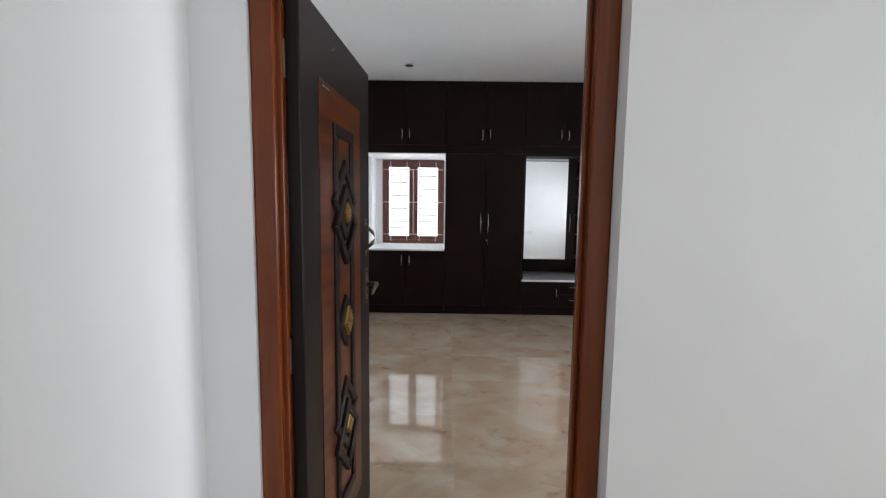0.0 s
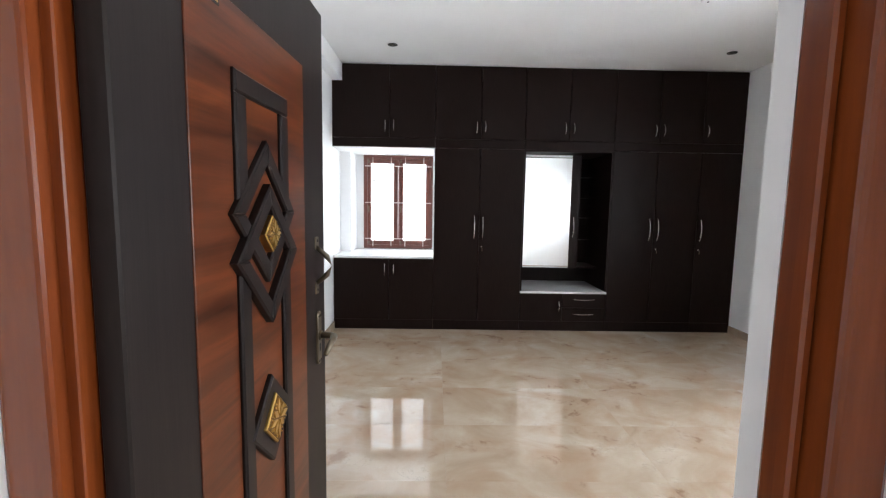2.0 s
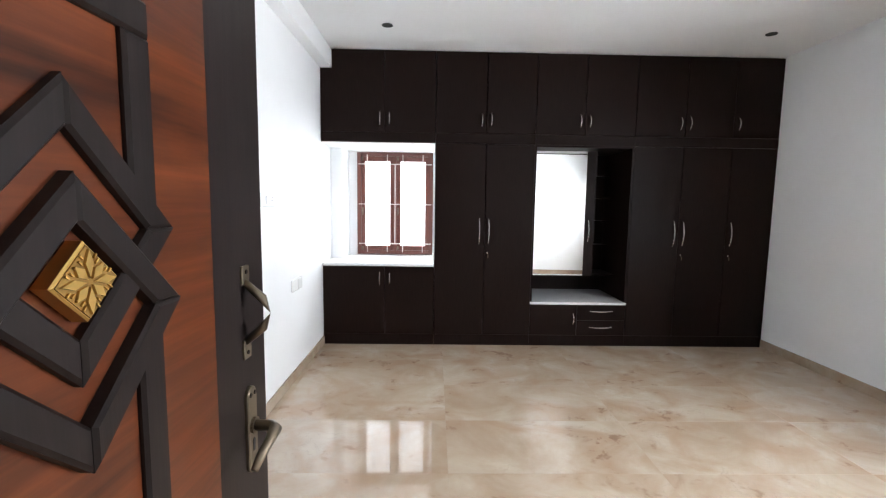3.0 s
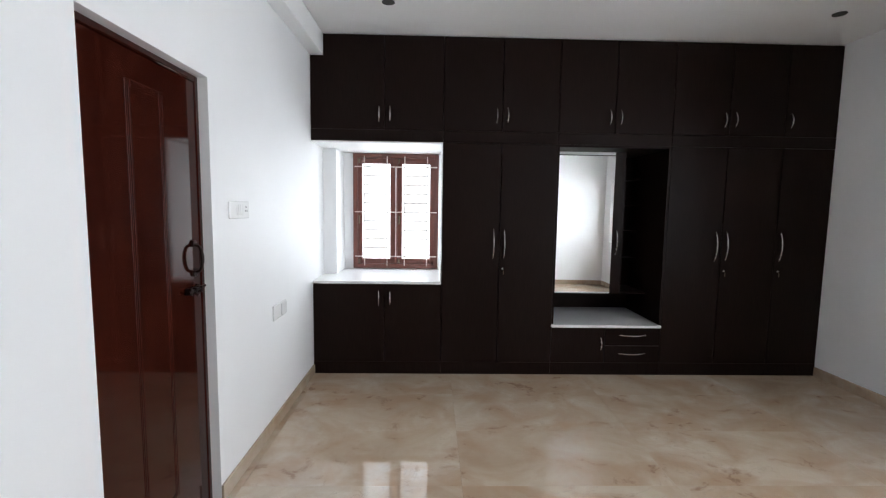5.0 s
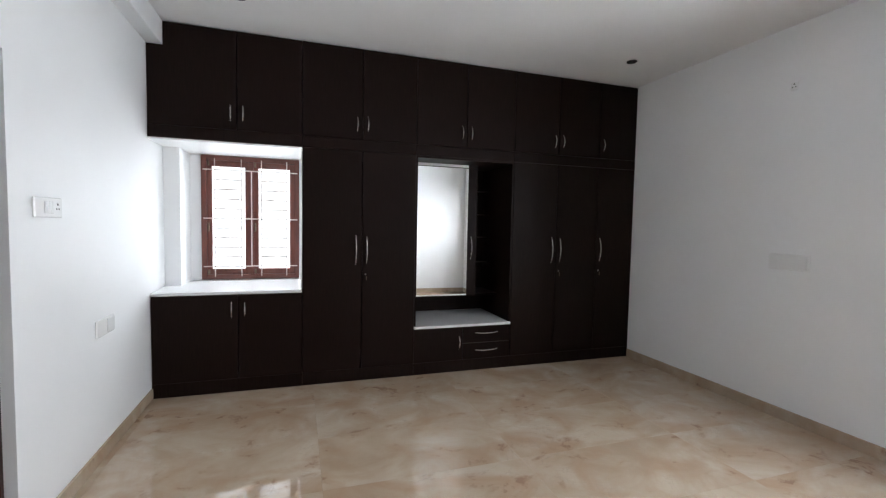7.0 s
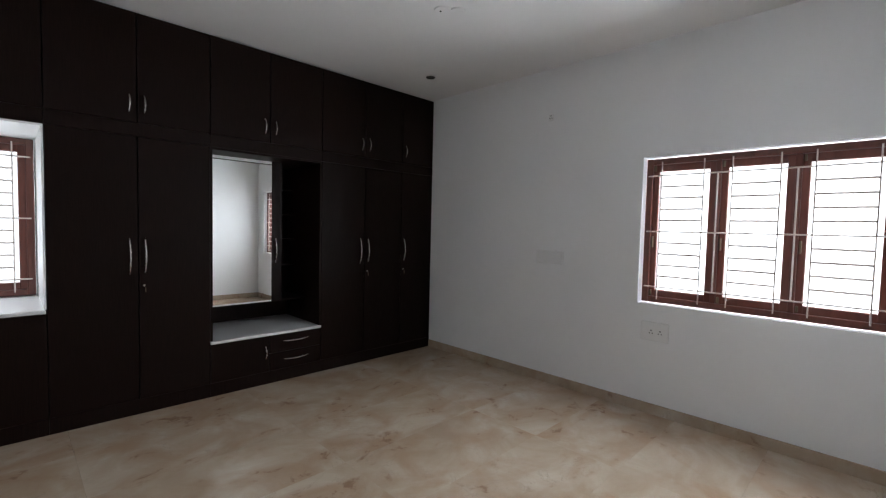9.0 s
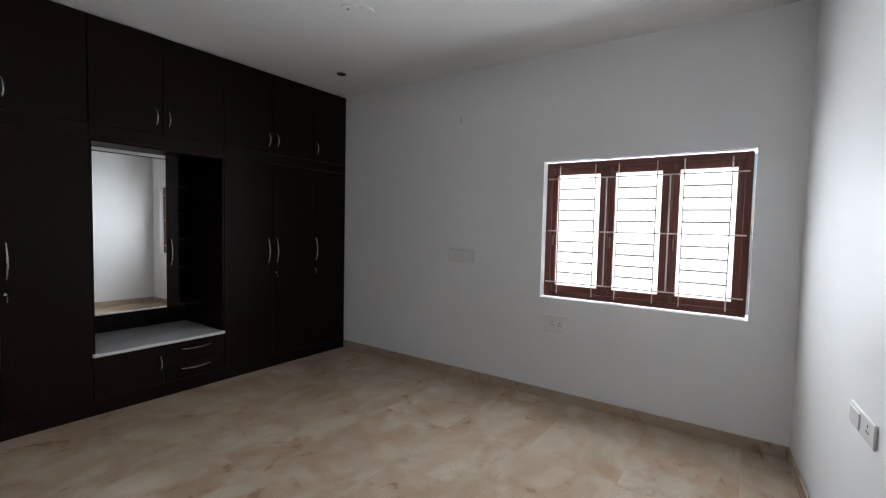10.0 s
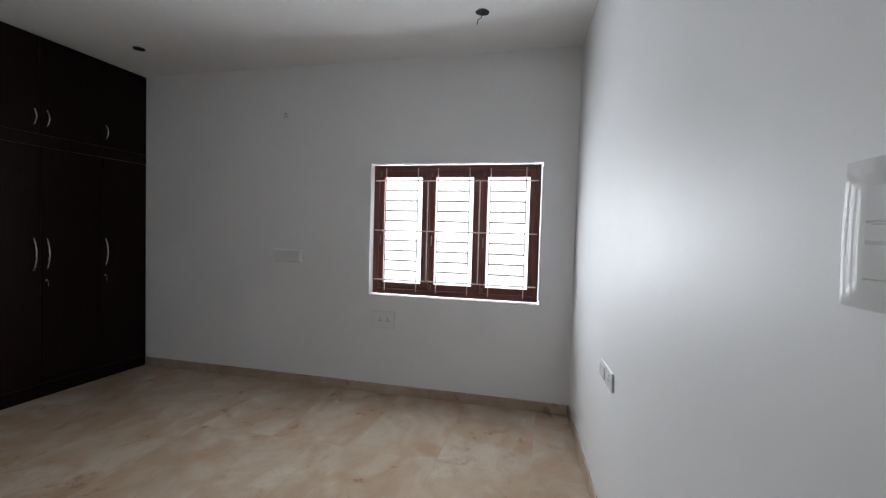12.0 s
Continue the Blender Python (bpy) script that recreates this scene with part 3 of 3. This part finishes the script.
# low unit under the window, with its stone top
u = unit("low_cabinet", 0.003, "dark wenge low cabinet under the window niche")
carcass(u, 0.003, 1.1565, 0.10, 0.832)
part("plinth", bm_box(0.003, 1.1565, WY + 0.0008, WY + 0.02, 0.0, 0.1135), WENGE, u)
for c, hx in ((0, 0.59), (1, 0.692)):
    d = door(u, max(COLS[c], 0.002), COLS[c + 1], 0.115, 0.828)
    bow_handle(d, hx, 0.705, 0.13)
solid("countertop", bm_box(0.002, 1.150, WY - 0.012, BY - 0.004, 0.834, 0.860, 0.004), COUNTER, "polished white stone slab on the low cabinet", "countertop")
solid("niche_soffit", bm_box(0.002, 1.154, WY + 0.004, BY - 0.004, 2.083, 2.0955), LINER, "white laminate soffit over the window niche", "panel")
solid("niche_side_panel", bm_box(1.142, 1.1545, WY + 0.004, BY - 0.004, 0.862, 2.082), LINER, "white laminate side panel of the window niche", "panel")

# tall wardrobes
for cols, lockx in (((2, 3), 1.718), ((6, 7), 3.745), ((8,), 4.247)):
    a, b = COLS[cols[0]] + 0.0015, COLS[cols[-1] + 1] - 0.0015
    u = unit("wardrobe", a, "tall dark wenge wardrobe with bowed chrome handles and lock")
    carcass(u, a, b, 0.10, 2.096)
    part("plinth", bm_box(a, b, WY + 0.0008, WY + 0.02, 0.0, 0.1135), WENGE, u)
    for k, c in enumerate(cols):
        d = door(u, COLS[c], COLS[c + 1], 0.115, 2.0935)
        hx = COLS[c + 1] - 0.055 if k == 0 and len(cols) == 2 else COLS[c] + 0.042
        bow_handle(d, hx, 1.208, 0.265)
        if k == len(cols) - 1:
            lock(d, lockx - 0.012, 0.985)

# dressing unit: drawers, stone shelf, mirror cabinet with open shelves beside it
DX = COLS[4], COLS[6]
MY = 6.30
u = unit("dressing_unit", DX[0], "dark wenge dressing unit with mirror, open shelves and drawers")
carcass(u, DX[0], DX[1], 0.10, 0.445, 6.72)
part("plinth", bm_box(DX[0], DX[1], WY + 0.0008, WY + 0.02, 0.0, 0.1135), WENGE, u)
d = door(u, DX[0], COLS[5], 0.115, 0.443)
bow_handle(d, 2.632, 0.290, 0.125)
for z0, z1, hz in ((0.115, 0.274, 0.205), (0.279, 0.443, 0.378)):
    dr = part("drawer", bm_box(COLS[5] + GAP, DX[1] - GAP, WY, WY + 0.018, z0, z1, 0.0012), WENGE, u)
    bow_handle(dr, 2.925, hz, 0.25, False)
part("side_panel", bm_box(DX[0], DX[0] + 0.018, WY + 0.004, 6.74, 0.473, 2.096), WENGE, u)
part("side_panel", bm_box(DX[1] - 0.018, DX[1], WY + 0.004, 6.74, 0.473, 2.096), WENGE, u)
part("back_panel", bm_box(DX[0] + 0.018, DX[1] - 0.018, 6.715, 6.74, 0.473, 2.096), WENGE, u)
part("top_panel", bm_box(DX[0] + 0.018, DX[1] - 0.018, WY + 0.006, 6.715, 2.075, 2.096), WENGE, u)
part("cabinet_floor", bm_box(DX[0] + 0.018, DX[1] - 0.018, MY + 0.004, 6.715, 0.705, 0.724, 0.001), WENGE, u)
part("divider", bm_box(2.905, 2.923, MY + 0.004, 6.715, 0.724, 2.075, 0.001), WENGE, u)
for z in (1.02, 1.30, 1.57, 1.83):
    part("shelf", bm_box(2.923, DX[1] - 0.018, MY + 0.24, 6.715, z, z + 0.016, 0.001), WENGE, u)
MX0, MX1 = DX[0] + 0.020, 2.900
md = part("mirror_door", bm_box(MX0, MX1, MY - 0.018, MY, 0.712, 2.072, 0.001), WENGE, u, "mirrored cabinet door with dark stile")
glass_bm = bm_box(MX0 + 0.001, 2.804, MY - 0.034, MY - 0.029, 0.728, 2.035)
bmesh.ops.rotate(glass_bm, verts=glass_bm.verts, cent=(MX0, MY - 0.032, 0), matrix=Matrix.Rotation(radians(0.85), 3, "Z"))
part("mirror", glass_bm, MIRROR, md, "clear silvered mirror, hung slightly out of true")
part("mirror_trim", bm_box(MX0 + 0.001, 2.804, MY - 0.026, MY - 0.019, 2.044, 2.070, 0.001), LINER, md, "pale trim strip over the mirror")
part("mirror_trim", bm_box(MX0 + 0.001, 2.804, MY - 0.026, MY - 0.019, 0.714, 0.7265, 0.001), LINER, md)
bow_handle(md, 2.846, 1.21, 0.24, y=MY - 0.018)
solid("dressing_shelf", bm_box(DX[0] + 0.001, DX[1] - 0.001, WY - 0.014, 6.713, 0.4465, 0.4715, 0.004), COUNTER, "polished white stone slab on the dressing unit", "shelf")

# ---- electrical fittings ----


def domed_plate(w, h, nu=16, nv=16):
    """A cover plate whose face bulges gently, back on y = 0."""
    bm = bmesh.new()
    rows = []
    for i in range(nu + 1):
        u = 2 * i / nu - 1
        rows.append([bm.verts.new(((u + 1) / 2 * w, 0.0135 - 0.0062 * u * u - 0.0024 * (2 * j / nv - 1) ** 2, j / nv * h)) for j in range(nv + 1)])
    for i in range(nu):
        for j in range(nv):
            bm.faces.new((rows[i][j], rows[i][j + 1], rows[i + 1][j + 1], rows[i + 1][j])).smooth = True
    rim = [r[0] for r in rows] + rows[-1][1:] + [r[-1] for r in rows[-2::-1]] + rows[0][-2:0:-1]
    back = [bm.verts.new((v.co.x, 0.0, v.co.z)) for v in rim]
    n = len(rim)
    for k in range(n):
        bm.faces.new((rim[k], rim[(k + 1) % n], back[(k + 1) % n], back[k]))
    bm.faces.new(back)
    bmesh.ops.recalc_face_normals(bm, faces=bm.faces)
    for e in bm.edges:
        if len(e.link_faces) == 2 and e.calc_face_angle() > 0.6:
            e.smooth = False
    return bm


def wall_plate(name, wall, a0, a1, z0, z1, label, rockers=(), sockets=(), category="switch plate", mat=None):
    """wall: 'L', 'R' or 'N' (left, right, entry). rockers: (from, to) shares of the plate; sockets: shares of their centres."""
    def bx(p0, p1, d0, d1, q0, q1, bevel=0.0):
        if wall == "L":
            return bm_box(d0, d1, p0, p1, q0, q1, bevel)
        if wall == "R":
            return bm_box(RX - d1, RX - d0, p0, p1, q0, q1, bevel)
        return bm_box(p0 - a0, p1 - a0, d0, d1, q0 - z0, q1 - z0, bevel)

    loc = {"L": (0, a0, z0), "R": (RX, a0, z0), "N": (a0, entry_y(a0), z0)}[wall]
    t = thing(name, loc, label, category, "wall fittings", turn=math.degrees(math.atan(SKEW)) if wall == "N" else 0.0)
    if mat:
        part("plate", domed_plate(a1 - a0, z1 - z0), mat, t)
    else:
        part("plate", bx(a0, a1, 0, 0.011, z0, z1, 0.004), PLASTIC, t)
    w, h = a1 - a0, z1 - z0
    for s0, s1, r0, r1 in rockers:
        part("rocker", bx(a0 + w * s0, a0 + w * s1, 0.0105, 0.0165, z0 + h * r0, z0 + h * r1, 0.002), OFFPLASTIC, t)
    for s, r in sockets:
        c, q = a0 + w * s, z0 + h * r
        for dp, dq, e in ((0, 0.016, 0.005), (-0.011, -0.006, 0.0042), (0.011, -0.006, 0.0042)):
            part("pin_hole", bx(c + dp - e, c + dp + e, 0.0106, 0.0118, q + dq - e, q + dq + e), SLOT, t)
    return t


wall_plate("switch_plate", "L", 4.406, 4.648, 1.450, 1.545, "white plastic switch plate with rockers beside the bathroom door",
           [(0.32 + 0.11 * k, 0.41 + 0.11 * k, 0.2, 0.8) for k in range(3)], [(0.82, 0.5)])
wall_plate("socket_plate", "L", 5.005, 5.262, 0.745, 0.848, "white plastic blank plate on the wall", [(0.55, 0.95, 0.1, 0.9)])
wall_plate("blank_plate", "R", 4.180, 4.475, 1.155, 1.276, "white plastic blank plate on the wall", [(0.06, 0.94, 0.08, 0.92)], category="cover plate")
wall_plate("socket_plate", "R", 3.232, 3.447, 0.600, 0.752, "white twin socket plate under the window", [], [(0.30, 0.45), (0.62, 0.45)], "socket")
wall_plate("socket_plate", "R", 4.340, 4.390, 2.512, 2.572, "small white socket high on the wall", [], [(0.5, 0.5)], "socket")
wall_plate("socket_plate", "N", 3.110, 3.395, 0.745, 0.838, "white plastic socket plate on the entry wall", [(0.55, 0.95, 0.15, 0.85)], [(0.25, 0.5)], "socket")
wall_plate("switch_plate", "N", 1.593, 1.707, 1.385, 1.588, "large glossy white switch plate beside the entry door",
           [(0.06, 0.53, 0.20, 0.435), (0.06, 0.53, 0.447, 0.565), (0.06, 0.53, 0.577, 0.82)], mat=GLOSSPLASTIC)


def ceiling_cutout(x, y, wire):
    t = thing("ceiling_cutout", (x, y, CZ - 0.012), "round lamp cut-out in the ceiling, its shade a dark disc" + (" with loose wire" if wire else ""), "ceiling hole", "ceiling cut-outs")
    bm = bmesh.new()
    n = 22
    rng = random.Random(int(x * 100))
    pts = [(x + (0.047 + rng.uniform(-0.004, 0.004)) * math.cos(2 * math.pi * k / n), y + (0.047 + rng.uniform(-0.004, 0.004)) * math.sin(2 * math.pi * k / n)) for k in range(n)]
    a = [bm.verts.new((*p, CZ - 0.001)) for p in pts]
    b = [bm.verts.new((*p, CZ - 0.005)) for p in pts]
    bm.faces.new(b)
    for k in range(n):
        bm.faces.new((a[k], b[k], b[(k + 1) % n], a[(k + 1) % n]))
    # flat disc under the ceiling, coloured as the shade inside the hole
    part("hole", bm, SHADOW_HOLE, t)
    if wire:
        part("wire", bm_tube([(x, y, CZ - 0.004), (x - 0.02, y + 0.006, CZ - 0.05), (x - 0.05, y + 0.02, CZ - 0.075), (x - 0.06, y + 0.025, CZ - 0.11)], [0.0028, 0.0028, 0.0028, 0.0035], 6), COPPER, t, "short hanging wire", True)


ceiling_cutout(0.733, 5.41, False)
ceiling_cutout(4.071, 5.417, False)
ceiling_cutout(3.994, 2.40, True)
rose = thing("ceiling_rose", (3.213, 4.303, CZ - 0.012), "pair of round white junction box covers on the ceiling", "ceiling rose")
for dx, dy in ((-0.04, 0.03), (0.045, -0.035)):
    part("cover", bm_cyl((3.213 + dx, 4.303 + dy, CZ), (3.213 + dx, 4.303 + dy, CZ - 0.010), 0.062, 28, r2=0.057), CEIL, rose)
part("hole", bm_cyl((3.163, 4.343, CZ - 0.009), (3.163, 4.343, CZ - 0.0125), 0.008, 10), SLOT, rose)

# ---- floor tiles ----
TX, TY = 1.2, 0.6


def tiles(parent, x0, x1, y0, y1):
    """Marble tiles on a grid through (1.25, 4.96), cut at the walls."""
    shared = {}
    i0, i1 = math.floor((x0 - 1.25) / TX), math.ceil((x1 - 1.25) / TX)
    j0, j1 = math.floor((y0 - 4.96) / TY), math.ceil((y1 - 4.96) / TY)
    for i in range(i0, i1):
        for j in range(j0, j1):
            a0, a1 = max(x0, 1.25 + i * TX), min(x1, 1.25 + (i + 1) * TX)
            b0, b1 = max(y0, 4.96 + j * TY), min(y1, 4.96 + (j + 1) * TY)
            w, h = round(a1 - a0, 3), round(b1 - b0, 3)
            if w < 0.01 or h < 0.01:
                continue
            if (w, h) not in shared:
                shared[w, h] = mesh_of("tile", bm_box(-w / 2 + 0.0003, w / 2 - 0.0003, -h / 2 + 0.0003, h / 2 - 0.0003, -0.0119, 0, 0.0003), MARBLE)
            t = new("tile", shared[w, h])
            t.parent = parent
            t.location = Vector(((a0 + a1) / 2, (b0 + b1) / 2, 0)) - BASE[parent]


tiles(floor_room, 0, RX, NY, BY)
tiles(floor_hall, HX0, HX1, HY0, NY)
